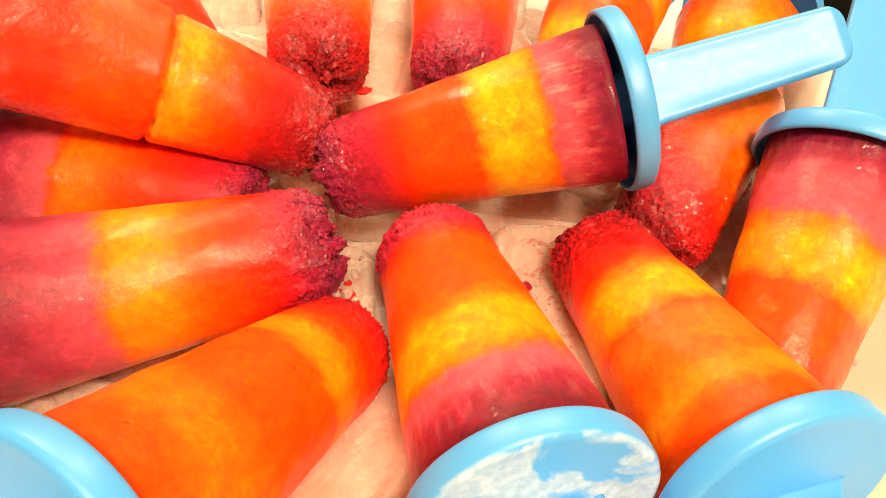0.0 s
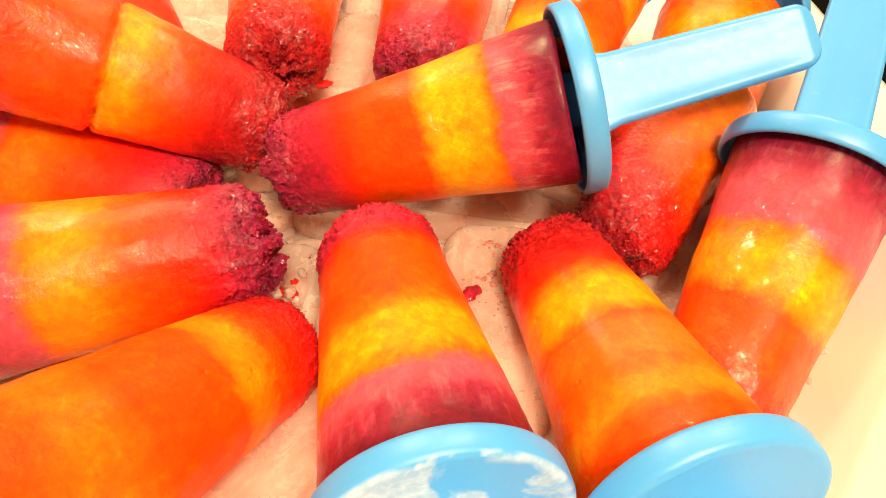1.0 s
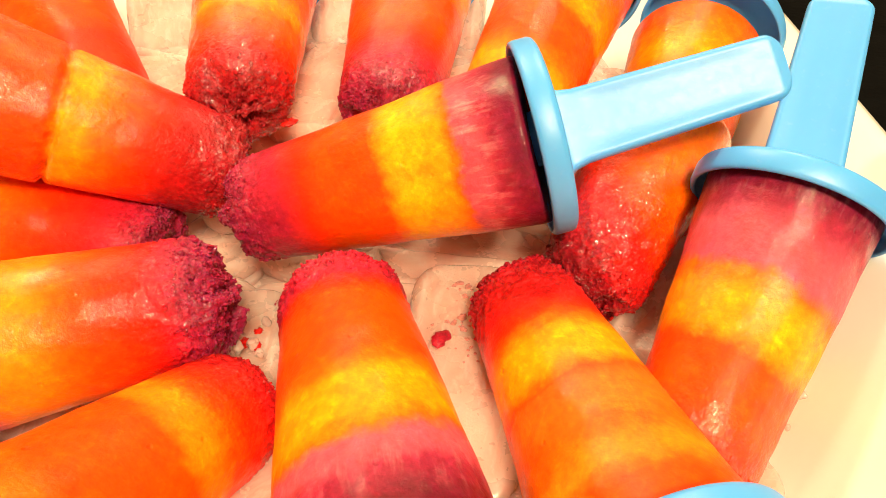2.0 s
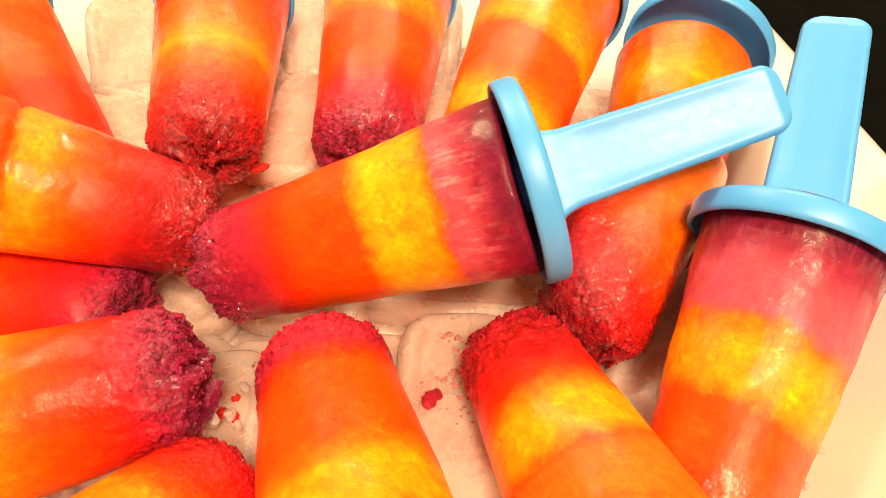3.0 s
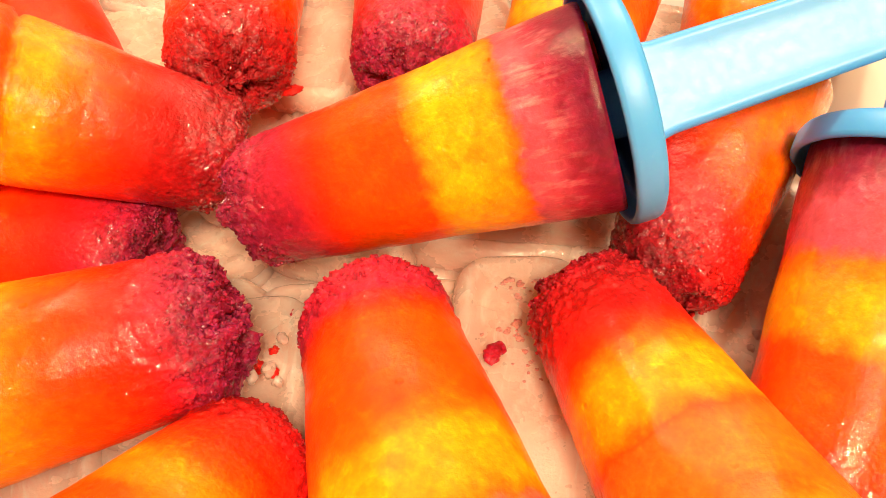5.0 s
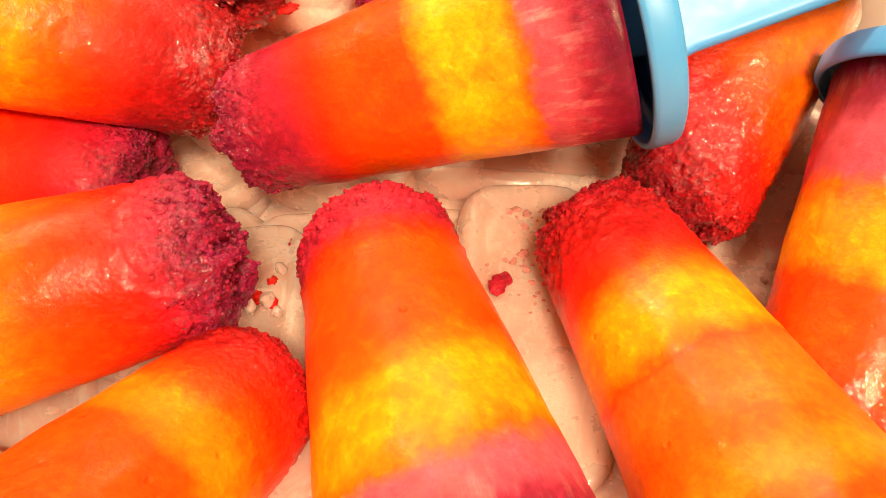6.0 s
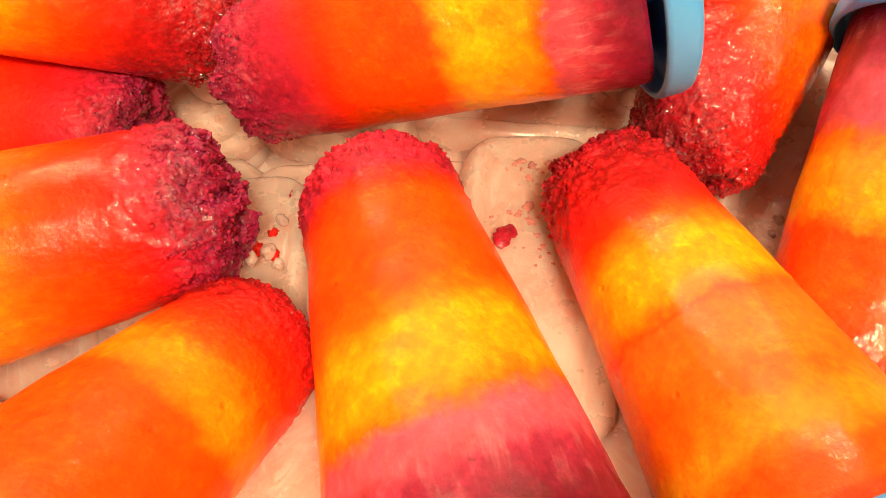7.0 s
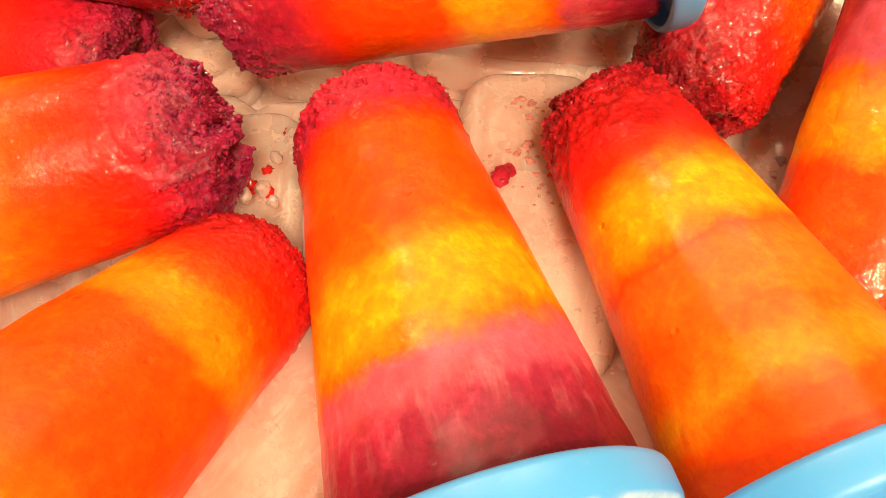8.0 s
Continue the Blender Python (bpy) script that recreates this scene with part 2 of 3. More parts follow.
def rings(loops, closed_ends=True):
    """Verts and faces of stacked loops, closed by fans."""
    count = len(loops[0])
    verts = [v for loop in loops for v in loop]
    faces = []
    for i in range(len(loops) - 1):
        for j in range(count):
            k = (j + 1) % count
            faces.append((i * count + j, i * count + k, (i + 1) * count + k, (i + 1) * count + j))
    if closed_ends:
        for i, flip in ((0, True), (len(loops) - 1, False)):
            c = sum((Vector(v) for v in loops[i]), Vector()) / count
            verts.append(c)
            for j in range(count):
                k = (j + 1) % count
                a, b = i * count + j, i * count + k
                faces.append((b, a, len(verts) - 1) if flip else (a, b, len(verts) - 1))
    return verts, faces


def lathe(profile, count=72):
    """Loops round z from (radius, height) pairs."""
    return [[(r * math.cos(2 * math.pi * j / count), r * math.sin(2 * math.pi * j / count), z) for j in range(count)] for r, z in profile]


# ---- the room ----


def slab(name, x0, x1, y0, y1, z0, z1, material):
    bm = bmesh.new()
    bmesh.ops.create_cube(bm, size=1.0)
    for v in bm.verts:
        v.co = ((x0 + x1) / 2 + v.co.x * (x1 - x0), (y0 + y1) / 2 + v.co.y * (y1 - y0), (z0 + z1) / 2 + v.co.z * (z1 - z0))
    return tagged(new(name, bake(name, bm, material, False)), kind="structure")


tagged(slab("counter", -1.5, 1.5, -0.6, 1.9, -0.05, -0.0005, COUNTER), "black polished kitchen counter under the white dish", "counter")
tagged(slab("floor", -2.1, 2.1, -2.1, 2.1, -1.0, -0.92, COUNTER), "dark kitchen floor", "floor")
# ceiling and walls are unseen, added to close the room and bounce fill
tagged(slab("ceiling", -2.1, 2.1, -2.1, 2.1, 1.56, 1.62, CEIL), "unseen white ceiling added to bounce light", "ceiling")
for name, box in (("wall_north", (-2.1, 2.1, 2.0, 2.1)), ("wall_south", (-2.1, 2.1, -2.1, -2.0)), ("wall_west", (-2.1, -2.0, -2.0, 2.0)), ("wall_east", (2.0, 2.1, -2.0, 2.0))):
    tagged(slab(name, *box, -0.92, 1.56, WALL), "unseen pale wall added to bounce light", "wall")

# ---- the dish ----
CX, CY = -0.025, 0.17


def rect_loop(hx, hy, corner, z, each=10):
    out = []
    for sx, sy, a0 in ((1, 1, 0), (-1, 1, 90), (-1, -1, 180), (1, -1, 270)):
        for i in range(each):
            a = radians(a0 + 90 * i / (each - 1))
            out.append((CX + sx * (hx - corner) + corner * math.cos(a), CY + sy * (hy - corner) + corner * math.sin(a), z))
    return out


HX, HY = 0.196, 0.225
SECTION = [(0.080, 0.000), (0.078, 0.003), (0.074, 0.003), (0.070, 0.000), (0.060, 0.004), (0.022, 0.052), (0.006, 0.062), (0.001, 0.0655),
           (0.000, 0.068), (0.0012, 0.0705), (0.004, 0.0712), (0.008, 0.0703), (0.026, 0.058), (0.062, 0.014), (0.070, 0.008), (0.080, 0.0065)]
verts, faces = rings([rect_loop(HX - d, HY - d, max(0.012, 0.075 - d), z) for d, z in SECTION])
dish = tagged(new("serving_dish", mesh_of("serving_dish", verts, faces, GLAZE)), "white glazed ceramic serving dish full of ice", "dish")

# ---- popsicles ----
TAPER = 0.0956


def body_mesh(length, r0, seed, ragged, dome, notch, crack, grainy, material):
    """A tapered juice body along z with a broken, grainy tip at z = 0."""
    count = 168
    steps = [0.003 * (i / 12) ** 1.7 for i in range(12)] + [0.003 + 0.017 * i / 34 for i in range(34)] + [0.020 + (length - 0.020) * i / 70 for i in range(71)]
    off = Vector((seed * 3.1, seed * 1.7, seed * 0.9))
    loops = []
    inner = [(f, 0.0) for f in (0.12, 0.26, 0.40, 0.53, 0.66, 0.78, 0.89)]
    for f, s in inner + [(1.0, s) for s in steps]:
        loop = []
        for j in range(count):
            a = 2 * math.pi * j / count
            u = Vector((math.cos(a), math.sin(a), 0))
            r = r0 + TAPER * s
            if s < dome:
                r -= dome - math.sqrt(max(0.0, dome ** 2 - (dome - s) ** 2))
            z = s
            here = u * (r * f) + Vector((0, 0, s))
            soft = noise.noise(here * 70 + off)
            fine = noise.noise(here * 330 + off)
            grit = noise.noise(here * 900 + off)
            near = max(0.0, 1 - s / grainy)
            r += 0.0004 * soft + 0.00012 * fine
            r += near * ragged * (0.0009 * fine + 0.0011 * grit + 0.0004 * noise.noise(here * 1700 + off))
            lip = max(0.0, 1 - s / 0.006) ** 1.5
            torn = noise.noise(Vector((u.x * 1.6, u.y * 1.6, 0.3)) + off) + 0.6 * noise.noise(here * 240 + off)
            z += lip * ragged * (0.0030 * torn + 0.0012 * grit)
            r += lip * ragged * 0.0016 * noise.noise(here * 420 + off * 2)
            if f < 1:
                z += ragged * 0.0016 * noise.noise(here * 300 + off) + 0.0006 * grit
            if notch:
                na, ns, nr, nd = notch
                d = math.hypot((math.atan2(math.sin(a - radians(na)), math.cos(a - radians(na)))) * r, s - ns)
                r -= nd * max(0.0, 1 - (d / nr) ** 2) * (1 + 0.5 * fine)
            if crack:
                cs, lean, depth = crack
                d = s - cs - lean * u.x * r - 0.0022 * noise.noise(Vector((a * 1.4, seed, 0))) - 0.0008 * noise.noise(Vector((a * 8, seed, 3)))
                r -= depth * math.exp(-(d / 0.0009) ** 2) * (0.6 + 0.8 * abs(noise.noise(Vector((a * 2.1, 7, seed)))))
                if d > 0:
                    r += 0.0006 * math.exp(-d / 0.006)
            if s > length - 0.0012:
                r -= 0.0005 * (s - length + 0.0012) / 0.0012
            loop.append((u.x * r * f, u.y * r * f, z))
        loops.append(loop)
    return mesh_of("body", *rings(loops), material)


def granule_mesh(body, seed, depth, count, material):
    """Frozen grains that cling to the broken end of a body, joined."""
    grain_rng = random.Random(int(seed * 101))
    bm = bmesh.new()
    bmesh.ops.create_icosphere(bm, subdivisions=2, radius=1.0)
    ball = [v.co.copy() for v in bm.verts]
    tris = [tuple(v.index for v in f.verts) for f in bm.faces]
    bm.free()
    seats = [(v.co, v.normal) for v in body.vertices if v.co.z < depth]
    verts, faces = [], []
    while len(verts) < count * len(ball):
        co, normal = grain_rng.choice(seats)
        if grain_rng.random() < (max(0.0, co.z) / depth) ** 0.6:
            continue
        size = grain_rng.uniform(0.00022, 0.00060) * (1.0 if grain_rng.random() < 0.93 else 2.0)
        turn = Euler([grain_rng.uniform(0, 6.28) for _ in range(3)]).to_matrix()
        squash = Vector((1.0, grain_rng.uniform(0.6, 1.0), grain_rng.uniform(0.5, 0.9)))
        off = Vector((len(verts) * 0.37, seed, 0.0))
        first = len(verts)
        here = co + normal * size * grain_rng.uniform(-0.45, 0.15)
        for b in ball:
            p = b * (1 + 0.75 * noise.noise(b * 1.5 + off))
            verts.append(here + turn @ Vector((p.x * squash.x, p.y * squash.y, p.z * squash.z)) * size)
        faces += [tuple(first + i for i in tri) for tri in tris]
    return mesh_of("grainy_crust", verts, faces, material)


# a shallow cup with a plug that holds the juice, a round rim and a flat outer face
CAP_SECTION = [(0.0020, -0.0100), (0.0065, -0.0098), (0.0075, -0.0088), (0.0080, 0.0046), (0.0252, 0.0046), (0.0258, 0.0040), (0.0260, 0.0000),
               (0.0263, -0.0005), (0.0268, -0.0007), (0.0274, -0.0003), (0.0277, 0.0006), (0.0277, 0.0046), (0.0273, 0.0057), (0.0263, 0.0063),
               (0.0252, 0.0062), (0.0225, 0.0060), (0.0150, 0.0062), (0.0112, 0.0068)]


def cap_mesh(material):
    return mesh_of("cap", *rings(lathe(CAP_SECTION, 96)), material)


def stick_mesh(material, length=0.064):
    """A flat paddle along z with a raised rim, a flared root and a round end."""
    def half(z):
        w = 0.0110 - 0.0020 * z / length
        if z < 0.007:
            w += 0.0034 * (1 - z / 0.007) ** 2
        left = length - z
        if left < 0.0045:
            w -= 0.0045 - math.sqrt(max(0.0, 0.0045 ** 2 - (0.0045 - left) ** 2))
        return w
    zs = [0.0, 0.0006, 0.0013, 0.002, 0.003, 0.004] + [0.004 + (length - 0.0085) * i / 16 for i in range(1, 17)] + [length - 0.0045 + 0.0045 * math.sin(radians(9 * i)) for i in range(1, 11)]
    loops = []
    for z in zs:
        w = half(z)
        t = 0.0027 + (0.0020 * (1 - z / 0.004) ** 2 if z < 0.004 else 0) - (0.0010 * max(0.0, 1 - (length - z) / 0.003))
        dip = 0.0004 * min(1.0, max(0.0, (z - 0.006) / 0.008)) * min(1.0, max(0.0, (length - 0.003 - z) / 0.008))
        e = min(0.0022, w * 0.3)
        side = [(w - 0.0001, 0.55 * t), (w - 0.0006, 0.88 * t), (w - e * 0.6, t), (w - e, t), (w - e * 1.5, t - dip), (w * 0.35, t - dip)]
        loop = [(x, y, z) for x, y in [(w, 0)] + side]
        loop += [(-x, y, z) for x, y in reversed(side)] + [(-w, 0, z)]
        loop += [(-x, -y, z) for x, y in side] + [(x, -y, z) for x, y in reversed(side)]
        loops.append(loop)
    return mesh_of("stick", *rings(loops), material)


STICK, CAP, CAP_FROST = stick_mesh(BLUE), cap_mesh(BLUE), cap_mesh(BLUE_FROST)
POPSICLES = []


def popsicle(label, tip, yaw, pitch, length, r0, stops, seed, slant=(0, 0), ragged=1.0, dome=0.004, notch=None, crack=None,
             gap=0.0, cap=True, frosted=False, wet=0.2, streaks=0.0, tilt=(0.0, 0.0), spin=0.0, lean=0.0, swing=0.0, slip=(0.0, 0.0), wave=0.004, rough_end=0.022):
    a, b = radians(yaw), radians(pitch)
    d = Vector((math.cos(a) * math.cos(b), math.sin(a) * math.cos(b), math.sin(b)))
    x = Vector((0, 0, 1)).cross(d).normalized()
    m = Matrix((x, d.cross(x), d)).transposed().to_4x4()
    m.translation = tip
    thing = tagged(new("popsicle"), label, "popsicle", "popsicles in the dish")
    thing.empty_display_size = 0.01
    thing.matrix_world = m
    flesh = juice(stops, seed, slant, wave, rough_end, wet, streaks)
    body = body_mesh(length, r0, seed, ragged, dome, notch, crack, rough_end * 0.75, flesh)
    part("body", body, thing)
    part("grainy_crust", granule_mesh(body, seed, 0.0060 + 0.0050 * ragged, int(600 + 650 * ragged), flesh), thing, "grainy frozen crust of the broken end")
    if cap:
        lid = part("cap", CAP_FROST if frosted else CAP, thing, "frosted sky-blue plastic cap" if frosted else "sky-blue plastic cap",
                   pose(slip[0], slip[1], length - 0.0044 + gap, tilt[0], tilt[1], 0) @ pose(0, 0, 0, 0, 0, spin))
        part("stick", STICK, lid, "flat sky-blue handle", pose(0, 0, 0.0064, lean, swing))
    POPSICLES.append(thing)
    return thing


popsicle("layered purple, orange, yellow and pink popsicle lying across the others", (-0.0346, 0.1914, 0.0588), 0.29, 17.24, 0.0905, 0.0155,
         [(0.0, PURPLE), (0.0168, CRIMSON), (0.0258, VERM), (0.0318, ORANGE), (0.0468, ORANGE), (0.0508, YELLOW), (0.0538, LEMON), (0.0658, YELLOW), (0.0693, AMBER), (0.0713, PINK), (0.0748, PINK), (0.0798, ROSE), (0.0848, (0.20, 0.009, 0.040)), (0.0908, WINE)],
         1.0, (0.10, -0.02), ragged=1.3, dome=0.006, gap=0.0040, tilt=(3.8, 7.0), spin=48.0, lean=-4.0, swing=1.5, wave=0.0025, wet=0.45, streaks=1.0)
popsicle("orange and yellow popsicle with pink base and frosted cap", (-0.0030, 0.1673, 0.0514), -75.35, 1.29, 0.0950, 0.0160,
         # dark stops at the cap end: real dark streaks plus painted camera shadow
         [(0.0, CRIMSON), (0.014, CRIMSON), (0.019, VERM), (0.024, ORANGE), (0.043, ORANGE), (0.049, AMBER), (0.053, YELLOW), (0.063, YELLOW), (0.067, AMBER), (0.070, PINK), (0.074, PINK), (0.0785, ROSE), (0.086, (0.16, 0.008, 0.022))],
         2.0, (0.10, 0.0), ragged=1.6, dome=0.009, rough_end=0.030, wet=0.15, frosted=True, streaks=0.35)
popsicle("orange popsicle with yellow band and bright red tip", (0.0483, 0.1723, 0.0456), -73.7, 3.07, 0.0945, 0.0149,
         [(0.0, CRIMSON), (0.012, (0.52, 0.012, 0.016)), (0.022, RED), (0.028, VERM), (0.033, AMBER), (0.037, YELLOW), (0.045, YELLOW), (0.0488, AMBER), (0.0500, (0.95, 0.080, 0.003)), (0.0515, PEACH), (0.060, (0.98, 0.15, 0.006)), (0.067, (0.98, 0.11, 0.002)), (0.071, AMBER), (0.076, (0.98, 0.24, 0.006)), (0.082, ORANGE)],
         3.0, (0.0, 0.0), ragged=1.6, dome=0.008, rough_end=0.034, wet=0.2)
popsicle("red, yellow and pink popsicle leaning on the dish rim", (0.0860, 0.1164, 0.0336), 59.4, 26.51, 0.0860, 0.0158,
         [(0.0, RED), (0.006, VERM), (0.016, ORANGE), (0.031, ORANGE), (0.0325, AMBER), (0.036, YELLOW), (0.046, YELLOW), (0.052, AMBER), (0.0555, PINK), (0.064, PINK), (0.071, ROSE), (0.078, (0.18, 0.008, 0.036)), (0.085, WINE)],
         4.0, (-0.05, 0.0), ragged=0.6, tilt=(-9.0, 0.0), wet=0.55, streaks=0.25, swing=7.0)
popsicle("broken wet red popsicle stub with torn dark end", (0.0695, 0.1745, 0.0400), 60.0, 27.0, 0.066, 0.0157,
         [(0.0, (0.26, 0.005, 0.012)), (0.007, (0.38, 0.009, 0.018)), (0.016, (0.54, 0.011, 0.012)), (0.024, RED), (0.029, VERM), (0.036, ORANGE), (0.055, AMBER)],
         5.0, (-0.8, 0.0), ragged=1.2, dome=0.008, notch=(110, 0.0005, 0.0045, 0.004), cap=False, rough_end=0.05, wet=0.8)
popsicle("orange popsicle with yellow end, partly hidden", (0.0405, 0.2025, 0.0738), 70.74, 11.02, 0.1060, 0.0154,
         [(0.0, CRIMSON), (0.010, VERM), (0.018, AMBER), (0.022, YELLOW), (0.028, YELLOW), (0.033, AMBER), (0.040, ORANGE), (0.056, ORANGE), (0.062, YELLOW), (0.080, AMBER)], 6.0, (-0.25, 0.0), wet=0.55)
popsicle("orange popsicle with grainy purple tip", (0.0061, 0.2294, 0.0691), 86.51, 9.21, 0.1050, 0.0164,
         [(0.0, PURPLE), (0.008, (0.40, 0.012, 0.050)), (0.017, CRIMSON), (0.027, VERM), (0.035, ORANGE), (0.055, ORANGE), (0.070, YELLOW), (0.085, PINK)], 7.0, ragged=1.1, dome=0.008, rough_end=0.035, wet=0.6)
popsicle("yellow and orange popsicle with torn wet red tip", (-0.0417, 0.2231, 0.0764), 97.06, 6.34, 0.1060, 0.0162,
         [(0.0, (0.36, 0.007, 0.012)), (0.004, (0.44, 0.008, 0.012)), (0.010, (0.55, 0.010, 0.006)), (0.017, VERM), (0.024, ORANGE), (0.034, AMBER), (0.040, YELLOW), (0.052, AMBER), (0.070, ORANGE), (0.085, ORANGE)],
         8.0, ragged=1.2, dome=0.009, notch=(70, 0.0005, 0.0045, 0.0045), rough_end=0.04, wet=0.9)
popsicle("orange popsicle fading to a dark red tip", (-0.0820, 0.2220, 0.0660), 127.0, 16.0, 0.1060, 0.0160,
         [(0.0, PURPLE), (0.006, RED), (0.018, VERM), (0.034, VERM), (0.042, ORANGE), (0.070, ORANGE), (0.085, AMBER)], 9.0)
popsicle("cracked orange and yellow popsicle with dark red tip", (-0.0412, 0.2069, 0.0635), 189.77, 27.97, 0.1000, 0.0155,
         [(0.0, (0.30, 0.006, 0.012)), (0.010, (0.40, 0.008, 0.014)), (0.020, (0.52, 0.010, 0.008)), (0.028, VERM), (0.034, ORANGE), (0.039, AMBER), (0.044, YELLOW), (0.049, YELLOW), (0.0515, AMBER), (0.053, ORANGE), (0.072, ORANGE), (0.079, VERM)],
         10.0, (0.05, 0.0), ragged=1.0, crack=(0.052, -0.10, 0.0034), wave=0.0015, wet=0.9)
popsicle("orange and red popsicle with purple tip under the others", (-0.0602, 0.1871, 0.0445), 173.0, 6.0, 0.0960, 0.0165,
         [(0.0, PURPLE), (0.009, CRIMSON), (0.020, RED), (0.030, VERM), (0.040, ORANGE), (0.048, AMBER), (0.055, AMBER), (0.058, ORANGE), (0.061, PINK), (0.072, ROSE), (0.090, WINE)], 11.0, ragged=0.8, wet=0.4)
popsicle("popsicle with torn purple tip, orange, yellow and pink bands", (-0.0309, 0.1532, 0.0606), -164.9, -4.5, 0.0960, 0.0160,
         [(0.0, (0.25, 0.010, 0.054)), (0.005, (0.29, 0.012, 0.054)), (0.010, CRIMSON), (0.015, RED), (0.021, VERM), (0.030, ORANGE), (0.037, AMBER), (0.043, (0.98, 0.25, 0.003)), (0.051, (0.98, 0.25, 0.003)), (0.055, AMBER), (0.059, (0.52, 0.066, 0.105)), (0.066, (0.44, 0.045, 0.085)), (0.073, (0.32, 0.022, 0.055)), (0.082, (0.22, 0.012, 0.038)), (0.094, (0.14, 0.007, 0.026))],
         12.0, ragged=1.4, dome=0.006, rough_end=0.028, wet=0.4)
popsicle("amber orange popsicle with smooth red tip", (-0.0238, 0.1346, 0.0405), -117.43, 18.53, 0.0960, 0.0150,
         [(0.0, (0.36, 0.008, 0.014)), (0.009, (0.55, 0.011, 0.010)), (0.017, VERM), (0.022, ORANGE), (0.027, (0.98, 0.22, 0.003)), (0.032, (0.98, 0.22, 0.003)), (0.035, AMBER), (0.037, ORANGE), (0.058, ORANGE), (0.066, AMBER), (0.074, AMBER), (0.081, ORANGE)],
         13.0, ragged=0.8, dome=0.008, rough_end=0.030)
popsicle("amber popsicle slipping out of its blue cap", (0.0923, 0.2089, 0.0440), 67.8, 17.5, 0.0850, 0.0168,
         [(0.0, RED), (0.020, RED), (0.030, VERM), (0.042, ORANGE), (0.050, AMBER), (0.062, YELLOW), (0.075, AMBER), (0.088, ORANGE)], 14.0, gap=0.0115, tilt=(3.0, -6.0), slip=(-0.0030, 0.0020), wet=0.4)

# ---- ice ----


def finger_mesh(length, width, thick, seed):
    """A flat bar of ice with round corners, hollowed a little on top."""
    loops = []
    count, steps, corner = 56, 30, 0.013
    off = Vector((seed, seed * 2.3, 0.5))
    for i in range(steps + 1):
        zc = -math.cos(math.pi * i / steps) * length / 2
        reach = length / 2 - abs(zc)
        w, h = width / 2, thick / 2
        if reach < corner:
            w -= corner - math.sqrt(max(1e-8, corner ** 2 - (corner - reach) ** 2))
        if reach < h:
            h *= math.sqrt(max(0.0004, 1 - (1 - reach / h) ** 2))
        loop = []
        for j in range(count):
            a = -2 * math.pi * j / count
            c, s = math.cos(a), math.sin(a)
            x = w * math.copysign(abs(c) ** 0.55, c)
            y = h * math.copysign(abs(s) ** 0.60, s)
            if s > 0:
                inside = min(width / 2 - abs(x), reach)
                y -= 0.0020 * max(0.0, min(1.0, (inside - 0.0045) / 0.002))
            p = Vector((x, zc, y))
            p += Vector((noise.noise(p * 70 + off), noise.noise(p * 70 + off * 2), noise.noise(p * 70 + off * 3))) * 0.0011
            p += Vector((0, 0, noise.noise(p * 320 + off))) * 0.0003
            loop.append(tuple(p))
        loops.append(loop)
    return mesh_of("ice_bar", *rings(loops), ICE)


FINGERS = [finger_mesh(l, w, h, i * 1.9 + 1) for i, (l, w, h) in enumerate(((0.084, 0.036, 0.016), (0.080, 0.035, 0.016), (0.066, 0.034, 0.016), (0.074, 0.033, 0.016)))]


def ice_finger(k, x, y, z, yaw, pitch=0.0, roll=0.0):
    ob = tagged(new("ice_bar", FINGERS[k]), "cloudy rounded bar of ice in the white dish", "ice", "ice in the dish")
    ob.matrix_world = pose(x, y, z, pitch, roll, yaw)
    return ob


# crushed ice that fills the dish below the bars
NX, NY = 90, 110
bed = []
for j in range(NY + 1):
    for i in range(NX + 1):
        x, y = CX + 0.262 * (i / NX - 0.5), CY + 0.31 * (j / NY - 0.5)
        p = Vector((x, y, 0))
        lump = 0.5 + 0.5 * noise.noise(p * 60) + 0.3 * noise.noise(p * 170) + 0.1 * noise.noise(p * 420)
        bed.append((x, y, 0.0225 + 0.004 * lump + 0.016 * max(0.0, min(1.0, (y - 0.20) / 0.05))))
top = len(bed)
bed += [(x, y, 0.011) for x, y, z in bed]
row = NX + 1
quads = [(j * row + i, j * row + i + 1, (j + 1) * row + i + 1, (j + 1) * row + i) for j in range(NY) for i in range(NX)]
quads += [tuple(top + v for v in reversed(q)) for q in quads[:NX * NY]]
edge = [i for i in range(NX)] + [NX + j * row for j in range(NY)] + [NY * row + NX - i for i in range(NX)] + [(NY - j) * row for j in range(NY)]
quads += [(a, top + a, top + b, b) for a, b in zip(edge, edge[1:] + edge[:1])]
tagged(new("crushed_ice", mesh_of("crushed_ice", bed, quads, ICE)), "bed of cloudy crushed ice filling the white dish", "ice", kind="stuff")

rng = random.Random(5)
# lower layers that fill the dish
for layer, (z, nx, ny) in enumerate(((0.014, 7, 5), (0.026, 6, 5))):
    for i in range(nx):
        for j in range(ny):
            x = -0.125 + 0.205 * i / (nx - 1) + rng.uniform(-0.006, 0.006)
            y = 0.055 + 0.24 * j / (ny - 1) + rng.uniform(-0.008, 0.008)
            ice_finger(rng.randrange(4), x, y, z + rng.uniform(-0.002, 0.002), rng.uniform(-60, 60) + 90 * (layer % 2), rng.uniform(-5, 5), rng.uniform(-5, 5))
